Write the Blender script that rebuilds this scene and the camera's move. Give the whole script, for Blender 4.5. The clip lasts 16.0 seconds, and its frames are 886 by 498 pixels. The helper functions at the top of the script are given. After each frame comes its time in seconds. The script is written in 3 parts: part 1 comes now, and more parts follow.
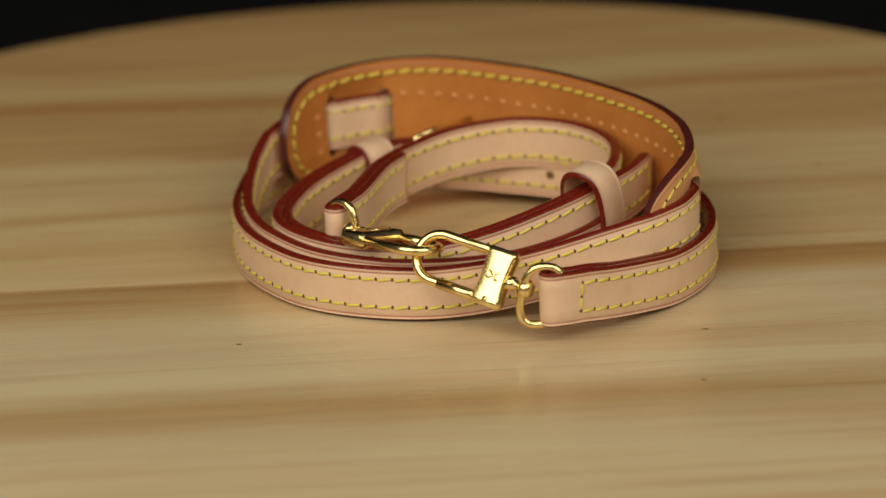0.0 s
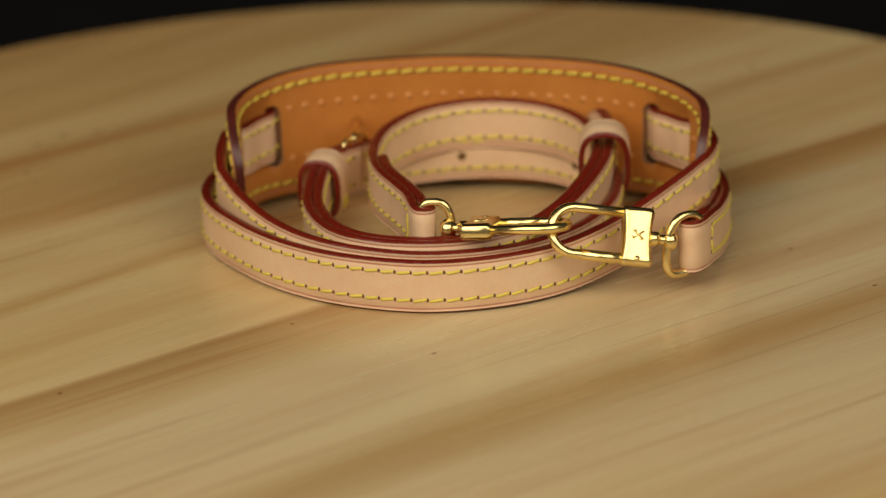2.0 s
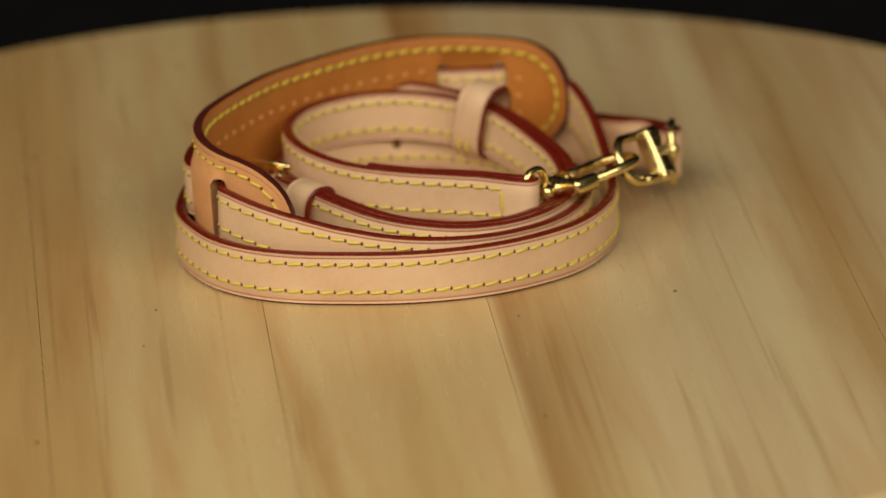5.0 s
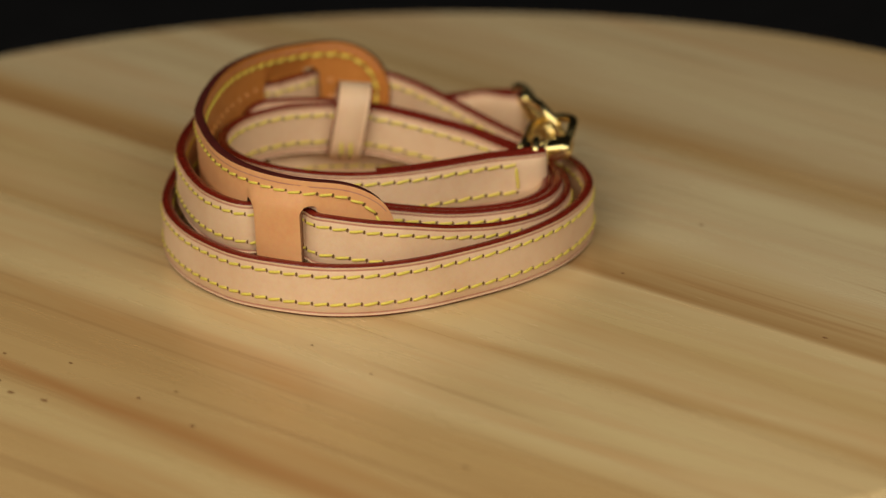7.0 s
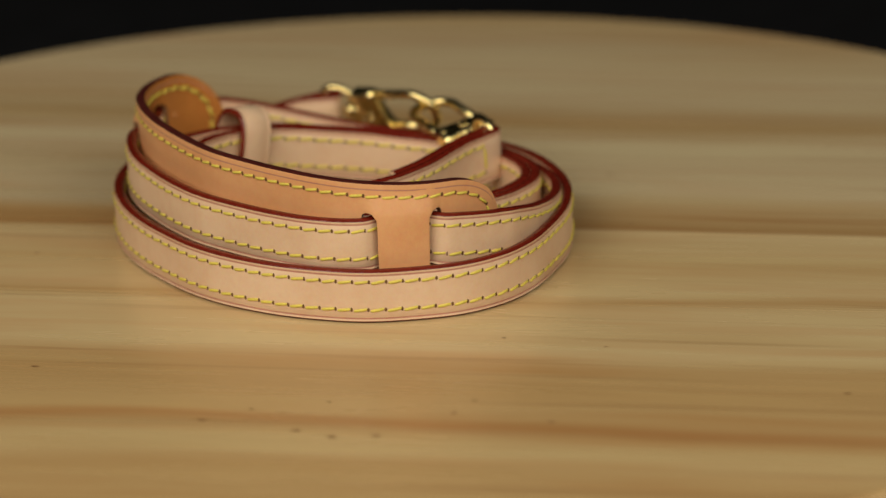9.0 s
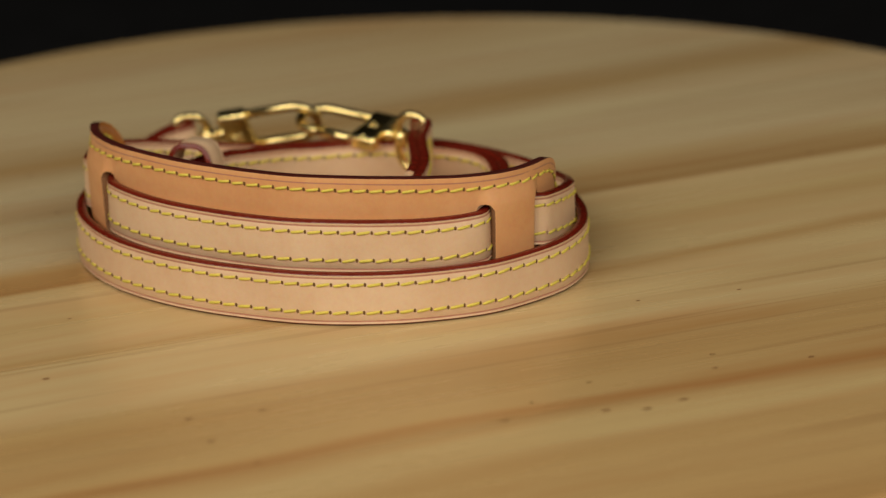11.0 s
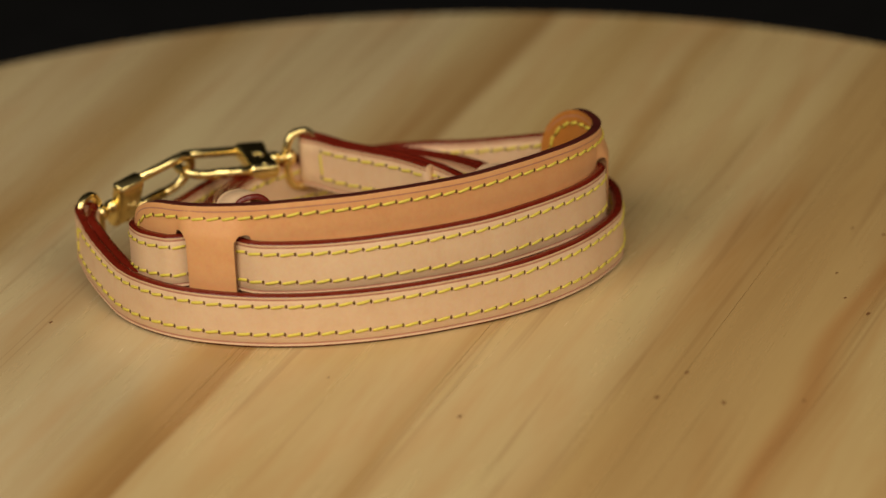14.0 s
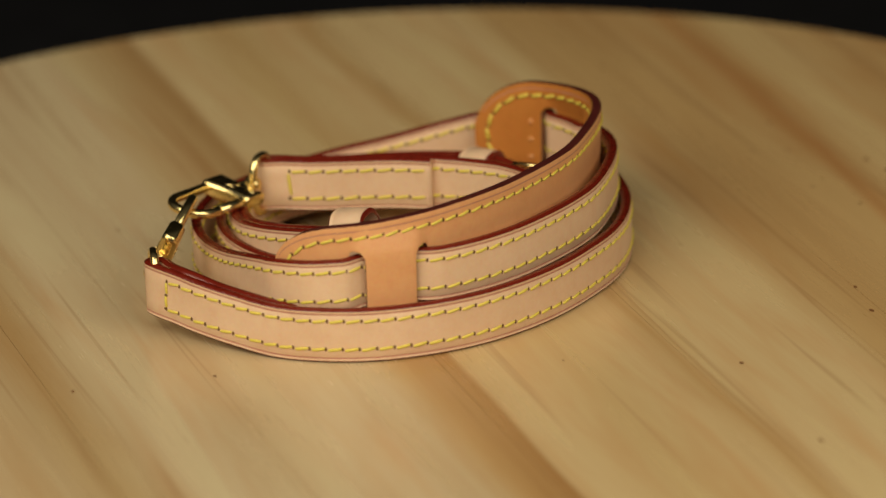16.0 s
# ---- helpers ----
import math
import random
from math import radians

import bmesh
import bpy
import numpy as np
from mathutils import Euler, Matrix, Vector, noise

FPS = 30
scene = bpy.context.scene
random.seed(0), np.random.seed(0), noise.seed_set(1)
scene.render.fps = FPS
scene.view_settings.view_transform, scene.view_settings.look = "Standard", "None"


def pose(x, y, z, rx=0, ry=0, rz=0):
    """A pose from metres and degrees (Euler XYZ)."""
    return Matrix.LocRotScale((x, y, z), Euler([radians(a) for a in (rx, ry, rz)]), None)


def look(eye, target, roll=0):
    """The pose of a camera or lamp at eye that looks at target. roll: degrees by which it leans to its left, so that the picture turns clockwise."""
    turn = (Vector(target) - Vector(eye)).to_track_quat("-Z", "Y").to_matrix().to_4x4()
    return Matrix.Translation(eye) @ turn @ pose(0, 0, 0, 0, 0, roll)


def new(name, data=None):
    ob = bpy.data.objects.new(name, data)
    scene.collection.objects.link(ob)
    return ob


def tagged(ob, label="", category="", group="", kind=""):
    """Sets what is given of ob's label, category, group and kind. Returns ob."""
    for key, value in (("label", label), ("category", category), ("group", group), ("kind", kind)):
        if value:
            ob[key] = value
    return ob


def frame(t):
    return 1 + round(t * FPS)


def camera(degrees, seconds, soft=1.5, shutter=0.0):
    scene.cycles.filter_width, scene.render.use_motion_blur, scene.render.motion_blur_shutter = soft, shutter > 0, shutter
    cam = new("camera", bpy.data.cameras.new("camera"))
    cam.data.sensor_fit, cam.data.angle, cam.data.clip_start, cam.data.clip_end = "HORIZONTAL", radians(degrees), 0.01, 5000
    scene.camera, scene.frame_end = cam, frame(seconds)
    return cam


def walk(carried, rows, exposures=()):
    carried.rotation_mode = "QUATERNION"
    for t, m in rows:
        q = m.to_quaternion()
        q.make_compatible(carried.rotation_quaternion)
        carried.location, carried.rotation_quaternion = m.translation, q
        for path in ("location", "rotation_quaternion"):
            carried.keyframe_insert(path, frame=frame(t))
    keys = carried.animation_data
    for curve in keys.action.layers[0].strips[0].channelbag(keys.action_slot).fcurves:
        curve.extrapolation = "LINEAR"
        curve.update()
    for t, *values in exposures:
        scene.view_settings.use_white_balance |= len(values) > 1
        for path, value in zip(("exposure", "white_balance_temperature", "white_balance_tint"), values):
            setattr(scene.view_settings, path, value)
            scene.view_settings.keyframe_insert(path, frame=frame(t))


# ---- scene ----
# The camera stands still before a turning wooden display disc with a coiled leather strap on it.
cam = camera(9.059, 16.0, soft=1.4)
CAM = Matrix.Translation((0, -1.7235, 0.5985)) @ pose(0, 0, 0, 0, 0, -0.426) @ pose(0, 0, 0, 70.829, 0, 0) @ pose(0, 0, 0, 0, 0, -1.959)
walk(cam, [(0.0, CAM), (16.0, CAM)],
     [(0.0, 0.0, 6150, 10), (1.5, 0.0, 6500, 10), (3.5, -0.05, 6950, 10), (4.2, 0.0, 6900, 10), (7.0, 0.02, 6350, 10), (9.0, -0.03, 6200, 10), (11.5, -0.08, 6450, 10), (12.5, -0.06, 6550, 10), (14.5, 0.0, 6850, 10), (16.0, 0.04, 6700, 10)])
cam.data.dof.use_dof = True
cam.data.dof.focus_distance = 1.758
cam.data.dof.aperture_fstop = 7.5

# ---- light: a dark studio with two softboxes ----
world = bpy.data.worlds.new("studio_dark")
scene.world = world
world.use_nodes = True
world.node_tree.nodes["Background"].inputs[0].default_value = (1.0, 0.95, 0.88, 1)
world.node_tree.nodes["Background"].inputs[1].default_value = 0.026


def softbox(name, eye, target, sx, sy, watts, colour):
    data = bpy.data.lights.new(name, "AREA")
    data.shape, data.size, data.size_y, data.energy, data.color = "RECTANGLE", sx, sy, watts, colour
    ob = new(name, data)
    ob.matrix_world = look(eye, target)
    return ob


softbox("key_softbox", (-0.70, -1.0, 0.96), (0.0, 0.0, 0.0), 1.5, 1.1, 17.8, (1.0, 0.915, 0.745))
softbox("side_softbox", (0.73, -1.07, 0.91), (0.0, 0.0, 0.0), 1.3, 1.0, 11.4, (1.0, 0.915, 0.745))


# ---- materials ----
def nodes_of(name, rough=0.5, metal=0.0, colour=(0.5, 0.5, 0.5)):
    m = bpy.data.materials.new(name)
    m.use_nodes = True
    nt = m.node_tree
    b = nt.nodes["Principled BSDF"]
    b.inputs["Roughness"].default_value = rough
    b.inputs["Metallic"].default_value = metal
    b.inputs["Base Color"].default_value = (*colour, 1)
    return m, nt, b


def noise_node(nt, scale, detail=3.0, vec=None, rough=0.5):
    n = nt.nodes.new("ShaderNodeTexNoise")
    n.inputs["Scale"].default_value = scale
    n.inputs["Detail"].default_value = detail
    n.inputs["Roughness"].default_value = rough
    if vec is None:
        vec = nt.nodes.new("ShaderNodeTexCoord").outputs["Object"]
    nt.links.new(vec, n.inputs["Vector"])
    return n


def mix(nt, fac, a, b, kind="MIX"):
    n = nt.nodes.new("ShaderNodeMix")
    n.data_type, n.blend_type = "RGBA", kind
    for key, v in ((0, fac), (6, a), (7, b)):
        if isinstance(v, bpy.types.NodeSocket):
            nt.links.new(v, n.inputs[key])
        elif key == 0:
            n.inputs[key].default_value = v
        else:
            n.inputs[key].default_value = (*v, 1)
    return n.outputs[2]


def ramp(nt, fac, stops):
    n = nt.nodes.new("ShaderNodeValToRGB")
    els = n.color_ramp.elements
    while len(els) < len(stops):
        els.new(0.5)
    for e, (p, c) in zip(els, stops):
        e.position = p
        e.color = (*c, 1) if len(c) == 3 else c
    nt.links.new(fac, n.inputs[0])
    return n.outputs[0]


def bump(nt, b, height, strength, distance):
    n = nt.nodes.new("ShaderNodeBump")
    n.inputs["Strength"].default_value, n.inputs["Distance"].default_value = strength, distance
    nt.links.new(height, n.inputs["Height"])
    nt.links.new(n.outputs[0], b.inputs["Normal"])


def leather(name, low, high, rough):
    m, nt, b = nodes_of(name, rough)
    big = noise_node(nt, 45.0, 4.0)
    fine = noise_node(nt, 900.0, 3.0)
    c = mix(nt, ramp(nt, big.outputs[0], [(0.3, (0, 0, 0)), (0.7, (1, 1, 1))]), low, high)
    c = mix(nt, 0.16, c, fine.outputs[1], "SOFT_LIGHT")
    fleck = noise_node(nt, 260.0, 5.0, rough=0.65)
    c = mix(nt, 0.35, c, ramp(nt, fleck.outputs[0], [(0.32, (0.44, 0.42, 0.40)), (0.5, (0.5, 0.5, 0.5)), (0.7, (0.56, 0.57, 0.58))]), "OVERLAY")
    nt.links.new(c, b.inputs["Base Color"])
    pores = noise_node(nt, 1800.0, 2.0)
    bump(nt, b, pores.outputs[0], 0.12, 0.0004)
    b.inputs["Specular IOR Level"].default_value = 0.35
    return m


LEATHER = leather("natural_leather", (0.715, 0.47, 0.288), (0.795, 0.552, 0.357), 0.46)
CREASE = leather("pressed_crease", (0.46, 0.20, 0.13), (0.56, 0.26, 0.18), 0.5)
PAD = leather("tan_pad_leather", (0.71, 0.345, 0.146), (0.77, 0.395, 0.178), 0.4)
FLESH = leather("orange_pad_lining", (0.48, 0.17, 0.031), (0.55, 0.21, 0.043), 0.42)

# lining colour made paler, so the bumps' highlights sit in the colour
LIT_BUMP = leather("lit_lining_bumps", (0.575, 0.235, 0.062), (0.64, 0.28, 0.085), 0.36)


def plain(name, colour, rough, metal=0.0, scale=300.0, amount=0.25, relief=0.0, coat=0.0, gloss=0.5):
    m, nt, b = nodes_of(name, rough, metal)
    n = noise_node(nt, scale, 4.0)
    dark = tuple(c * (1 - amount) for c in colour)
    nt.links.new(mix(nt, n.outputs[0], dark, colour), b.inputs["Base Color"])
    if relief:
        bump(nt, b, n.outputs[0], relief, 0.0005)
    b.inputs["Coat Weight"].default_value = coat
    b.inputs["Specular IOR Level"].default_value = gloss
    return m


EDGE = plain("red_edge_paint", (0.21, 0.0175, 0.0075), 0.26, 0.0, 420.0, 0.5, 0.6, gloss=0.5)
PADEDGE = plain("plum_edge_paint", (0.12, 0.022, 0.017), 0.32, 0.0, 160.0, 0.65, 0.4)
THREAD = plain("yellow_thread", (0.90, 0.73, 0.11), 0.48, 0.0, 1500.0, 0.38, 0.3)
HOLE = plain("needle_hole", (0.17, 0.078, 0.015), 0.8)
GOLD = plain("polished_brass", (0.97, 0.76, 0.33), 0.24, 1.0, 80.0, 0.06)
BLACK = plain("black_cloth", (0.013, 0.013, 0.014), 0.95, 0.0, 40.0, 0.4, gloss=0.0)
RAW = plain("raw_cut_leather", (0.36, 0.18, 0.085), 0.85, 0.0, 700.0, 0.5, 0.6)
KNOT = plain("dark_knot", (0.27, 0.115, 0.035), 0.6, 0.0, 900.0, 0.5)

GRAIN = 2.4


def wood():
    """Edge-glued pine: broad bands across the boards, long fibres along them, satin varnish."""
    m, nt, b = nodes_of("pine_boards", 0.34)
    tc = nt.nodes.new("ShaderNodeTexCoord")
    mp = nt.nodes.new("ShaderNodeMapping")
    mp.inputs["Rotation"].default_value = (0, 0, radians(-GRAIN))
    nt.links.new(tc.outputs["Object"], mp.inputs[0])
    def squeezed(sx, sy):
        q = nt.nodes.new("ShaderNodeMapping")
        q.inputs["Scale"].default_value = (sx, sy, 1)
        nt.links.new(mp.outputs[0], q.inputs[0])
        return q.outputs[0]
    warp = noise_node(nt, 1.0, 2.0, squeezed(3.5, 9.0))
    sep = nt.nodes.new("ShaderNodeSeparateXYZ")
    nt.links.new(mp.outputs[0], sep.inputs[0])
    def math_node(op, a, c):
        n = nt.nodes.new("ShaderNodeMath")
        n.operation = op
        for i, v in enumerate((a, c)):
            if isinstance(v, (int, float)):
                n.inputs[i].default_value = v
            else:
                nt.links.new(v, n.inputs[i])
        return n.outputs[0]
    shift = math_node("MULTIPLY", math_node("SUBTRACT", warp.outputs[0], 0.5), 0.036)
    near = math_node("ABSOLUTE", math_node("ADD", sep.outputs[1], 0.024), 0.0)
    calm = nt.nodes.new("ShaderNodeMapRange")
    calm.inputs[1].default_value, calm.inputs[2].default_value = 0.0, 0.03
    nt.links.new(near, calm.inputs[0])
    shift = math_node("MULTIPLY", shift, calm.outputs[0])
    v = math_node("ADD", sep.outputs[1], shift)
    pos = math_node("DIVIDE", math_node("ADD", v, 0.28), 0.56)
    pale, cream, tan, brown, red = (0.66, 0.485, 0.245), (0.61, 0.43, 0.20), (0.55, 0.36, 0.155), (0.475, 0.285, 0.112), (0.46, 0.235, 0.086)
    light, grey, dull = (0.66, 0.515, 0.30), (0.625, 0.485, 0.282), (0.49, 0.335, 0.155)
    bands = [(-280, tan), (-232, grey), (-205, light), (-170, grey), (-140, dull), (-118, light), (-95, grey), (-62, light), (-50, (0.60, 0.44, 0.225)), (-34, (0.52, 0.35, 0.158)), (-24.2, (0.41, 0.24, 0.093)),
             (-23.8, (0.70, 0.53, 0.28)), (10, cream), (38, pale), (46, tan), (54, pale), (95, pale), (108, tan), (128, (0.515, 0.33, 0.138)), (146, tan), (155, tan), (161, red), (168, tan), (176, cream), (192, cream), (200, tan), (225, tan), (280, brown)]
    sharp = ramp(nt, pos, [((p + 280) / 560, q) for p, q in bands])
    soft = [b for b in bands if not -63 < b[0] < -20]
    soft += [(-58, light), (-42, grey), (-32, tan), (-24, (0.46, 0.27, 0.105)), (-17.2, (0.40, 0.215, 0.078)), (-16.4, (0.66, 0.49, 0.25)), (-4, pale)]
    soft = ramp(nt, pos, [((p + 280) / 560, q) for p, q in sorted(soft)])
    half = nt.nodes.new("ShaderNodeMapRange")
    half.inputs[1].default_value, half.inputs[2].default_value = -0.02, 0.03
    nt.links.new(sep.outputs[0], half.inputs[0])
    c = mix(nt, half.outputs[0], sharp, soft)
    streak = noise_node(nt, 1.0, 5.0, squeezed(4.5, 52.0), 0.62)
    streak.inputs["Distortion"].default_value = 0.5
    c = mix(nt, 0.56, c, ramp(nt, streak.outputs[0], [(0.28, (0.42, 0.33, 0.25)), (0.48, (0.5, 0.49, 0.48)), (0.72, (0.60, 0.61, 0.60))]), "OVERLAY")
    patch = noise_node(nt, 1.0, 3.0, squeezed(2.6, 24.0), 0.55)
    patch.inputs["Distortion"].default_value = 0.35
    c = mix(nt, ramp(nt, patch.outputs[0], [(0.50, (0, 0, 0)), (0.68, (0.5, 0.5, 0.5))]), c, (0.485, 0.275, 0.10))
    line = noise_node(nt, 1.0, 2.0, squeezed(2.2, 150.0), 0.5)
    line.inputs["Distortion"].default_value = 0.3
    c = mix(nt, ramp(nt, line.outputs[0], [(0.60, (0, 0, 0)), (0.65, (0.34, 0.34, 0.34)), (0.69, (0, 0, 0))]), c, (0.33, 0.165, 0.06))
    fibre = noise_node(nt, 1.0, 4.0, squeezed(14.0, 900.0), 0.65)
    c = mix(nt, 0.13, c, ramp(nt, fibre.outputs[0], [(0.3, (0.38, 0.36, 0.33)), (0.65, (0.56, 0.56, 0.56))]), "OVERLAY")
    nt.links.new(c, b.inputs["Base Color"])
    bump(nt, b, fibre.outputs[0], 0.05, 0.0004)
    rr = nt.nodes.new("ShaderNodeMapRange")
    rr.inputs[3].default_value, rr.inputs[4].default_value = 0.22, 0.32
    nt.links.new(streak.outputs[0], rr.inputs[0])
    nt.links.new(rr.outputs[0], b.inputs["Roughness"])
    return m


WOOD = wood()


# ---- helpers for meshes; lengths below are millimetres ----
def part(name, bm, material, parent=None, label="", smooth=True):
    me = bpy.data.meshes.new(name)
    bm.normal_update()
    for f in bm.faces:
        f.smooth = smooth
    bm.to_mesh(me)
    bm.free()
    for m in (material if isinstance(material, (list, tuple)) else [material]):
        me.materials.append(m)
    ob = new(name, me)
    if parent is not None:
        ob.parent = parent
    if label:
        ob["label"] = label
    return ob


def spline(points, step=2.0):
    """A smooth line through the points, at even steps."""
    p = [Vector(q) for q in points]
    p = [p[0] * 2 - p[1]] + p + [p[-1] * 2 - p[-2]]
    out = []
    for i in range(1, len(p) - 2):
        a, b, c, d = p[i - 1], p[i], p[i + 1], p[i + 2]
        t0, t1 = 0.0, max((b - a).length, 1e-6) ** 0.5
        t2 = t1 + max((c - b).length, 1e-6) ** 0.5
        t3 = t2 + max((d - c).length, 1e-6) ** 0.5
        for k in range(24):
            t = t1 + (t2 - t1) * k / 24
            a1 = a * ((t1 - t) / (t1 - t0)) + b * ((t - t0) / (t1 - t0))
            a2 = b * ((t2 - t) / (t2 - t1)) + c * ((t - t1) / (t2 - t1))
            a3 = c * ((t3 - t) / (t3 - t2)) + d * ((t - t2) / (t3 - t2))
            b1 = a1 * ((t2 - t) / (t2 - t0)) + a2 * ((t - t0) / (t2 - t0))
            b2 = a2 * ((t3 - t) / (t3 - t1)) + a3 * ((t - t1) / (t3 - t1))
            out.append(b1 * ((t2 - t) / (t2 - t1)) + b2 * ((t - t1) / (t2 - t1)))
    out.append(p[-2])
    return even(out, step)


def even(line, step):
    run = [0.0]
    for a, b in zip(line, line[1:]):
        run.append(run[-1] + (b - a).length)
    n = max(2, round(run[-1] / step))
    res, j = [], 0
    for i in range(n + 1):
        s = run[-1] * i / n
        while j < len(run) - 2 and run[j + 1] < s:
            j += 1
        f = (s - run[j]) / max(run[j + 1] - run[j], 1e-9)
        res.append(line[j].lerp(line[j + 1], f))
    return res


def frames(line):
    """Tangent, outward side and up at each point of a line that runs counter-clockwise on a table."""
    res = []
    for i, p in enumerate(line):
        t = (line[min(i + 1, len(line) - 1)] - line[max(i - 1, 0)]).normalized()
        n = Vector((t.y, -t.x, 0)).normalized()
        res.append((p, t, n, n.cross(t).normalized()))
    return res


def inset(line, d):
    return [p - n * d for p, t, n, u in frames(line)]


HALF, THICK = 8.75, 1.6
FACE = [-7.3, -6.75, -6.5, -6.25, -3.0, 0.0, 3.0, 6.25, 6.5, 6.75, 7.3]
MM = 0.001
UP = Vector((0, 0, 1))


def ribbon(name, line, owner, label="", wide=None, half=HALF, thick=THICK, mats=(LEATHER, CREASE, EDGE), crease=True):
    """A leather strip that stands on its edge along the line, with creased faces and painted round edges as its own part."""
    fr = frames(line)
    face = [(v, thick - (0.22 if abs(v) == 6.5 and crease else 0.0)) for v in FACE]
    prof = face + [(7.7, thick * 0.82), (8.0, thick * 0.3), (8.0, -thick * 0.3), (7.7, -thick * 0.82)]
    prof += [(v, -n) for v, n in reversed(face)] + [(-7.7, -thick * 0.82), (-8.0, -thick * 0.3), (-8.0, thick * 0.3), (-7.7, thick * 0.82)]
    k = len(prof)
    body, rim = bmesh.new(), bmesh.new()
    grid = {}
    for bm in (body, rim):
        grid[bm] = []
        for i, (p, t, n, u) in enumerate(fr):
            w = (wide[i] if wide else half) / 8.0
            grid[bm].append([bm.verts.new((p + u * (v * w) + n * e) * MM) for v, e in prof])
    nf = len(FACE)
    for i in range(len(fr) - 1):
        for j in range(k):
            j2 = (j + 1) % k
            on_face = j < nf - 1 or nf + 4 <= j < 2 * nf + 3
            bm = body if on_face else rim
            g = grid[bm]
            f = bm.faces.new((g[i][j], g[i + 1][j], g[i + 1][j2], g[i][j2]))
            a, b = abs(prof[j][0]), abs(prof[j2][0])
            f.material_index = 1 if on_face and crease and 6.2 < min(a, b) and max(a, b) < 6.8 else 0
    for i in (0, len(fr) - 1):
        body.faces.new(grid[body][i] if i == 0 else list(reversed(grid[body][i])))
    for bm in (body, rim):
        for v in [v for v in bm.verts if not v.link_faces]:
            bm.verts.remove(v)
        bmesh.ops.recalc_face_normals(bm, faces=bm.faces)
    strip = part(name, body, list(mats[:2]), owner, label)
    part("painted_edge", rim, mats[2], strip, "glossy dark red painted edge")
    return strip


def seg(bm, a, b, side, up, r, lift):
    """One stitch: a short thread that bows up from the leather between two needle holes."""
    rings = []
    for f, s, h in ((0.0, 0.55, -0.1), (0.12, 0.95, 0.6), (0.5, 1.0, 0.75), (0.88, 0.95, 0.6), (1.0, 0.55, -0.1)):
        c = a.lerp(b, f) + up * (lift * h)
        rings.append([bm.verts.new((c + side * (r * s * math.cos(q)) + up * (r * s * 0.8 * math.sin(q))) * MM) for q in (0, 1.05, 2.09, 3.14, 4.19, 5.24)])
    for ra, rb in zip(rings, rings[1:]):
        for j in range(6):
            bm.faces.new((ra[j], ra[(j + 1) % 6], rb[(j + 1) % 6], rb[j]))


def dot(bm, c, side, along, up, r):
    vs = [bm.verts.new((c + side * (r * math.cos(q)) + along * (0.62 * r * math.sin(q)) + up * 0.05) * MM) for q in (0, 1.05, 2.09, 3.14, 4.19, 5.24)]
    bm.faces.new(vs)


def stitch_path(threads, holes, pts, ups, pitch=5.3, r=0.51):
    """Slanted stitches along a line that lies on a surface with the normals ups."""
    run = [0.0]
    for a, b in zip(pts, pts[1:]):
        run.append(run[-1] + (b - a).length)
    n = int(run[-1] / pitch)
    if n < 1:
        return
    pitch = run[-1] / n
    def at(s):
        s = min(max(s, 0.0), run[-1])
        j = 0
        while j < len(run) - 2 and run[j + 1] < s:
            j += 1
        f = (s - run[j]) / max(run[j + 1] - run[j], 1e-9)
        return pts[j].lerp(pts[j + 1], f), ups[j].lerp(ups[j + 1], f).normalized()
    for i in range(n):
        wob = random.uniform(-0.12, 0.12)
        a, ua = at(pitch * (i + 0.13) + wob)
        b, ub = at(pitch * (i + 0.93) + wob)
        t = (b - a).normalized()
        up = (ua + ub).normalized()
        side = t.cross(up).normalized()
        slant = side * (-0.3 + random.uniform(-0.08, 0.08))
        seg(threads, a - slant, b + slant, side, up, r, 0.52 * r)
        h, uh = at(pitch * i + wob)
        dot(holes, h - side * 0.12, side, t, uh, 0.74)


def sew(strip, line, rows, s0, s1, thick=THICK, faces=(1, -1), ends=(False, False)):
    """Two rows of stitches on the faces of a strip between the lengths s0 and s1; ends: a cross row that closes the box."""
    run = [0.0]
    for a, b in zip(line, line[1:]):
        run.append(run[-1] + (b - a).length)
    s1 = run[-1] + s1 if s1 <= 0 else s1
    fr = [f for f, s in zip(frames(line), run) if s0 <= s <= s1]
    for side in faces:
        threads, holes = bmesh.new(), bmesh.new()
        for v in rows:
            stitch_path(threads, holes, [p + u * v + n * (side * thick) for p, t, n, u in fr], [n * side for p, t, n, u in fr])
        for on, f in zip(ends, (fr[0], fr[-1])):
            if on:
                p, t, n, u = f
                col = [p + u * v + n * (side * thick) for v in np.linspace(min(rows), max(rows), 5)]
                stitch_path(threads, holes, col, [n * side] * 5, 4.6)
        tagged(part("stitching", threads, THREAD, strip, "waxed yellow thread"), kind="stuff")
        tagged(part("perforation", holes, HOLE, strip), kind="stuff")


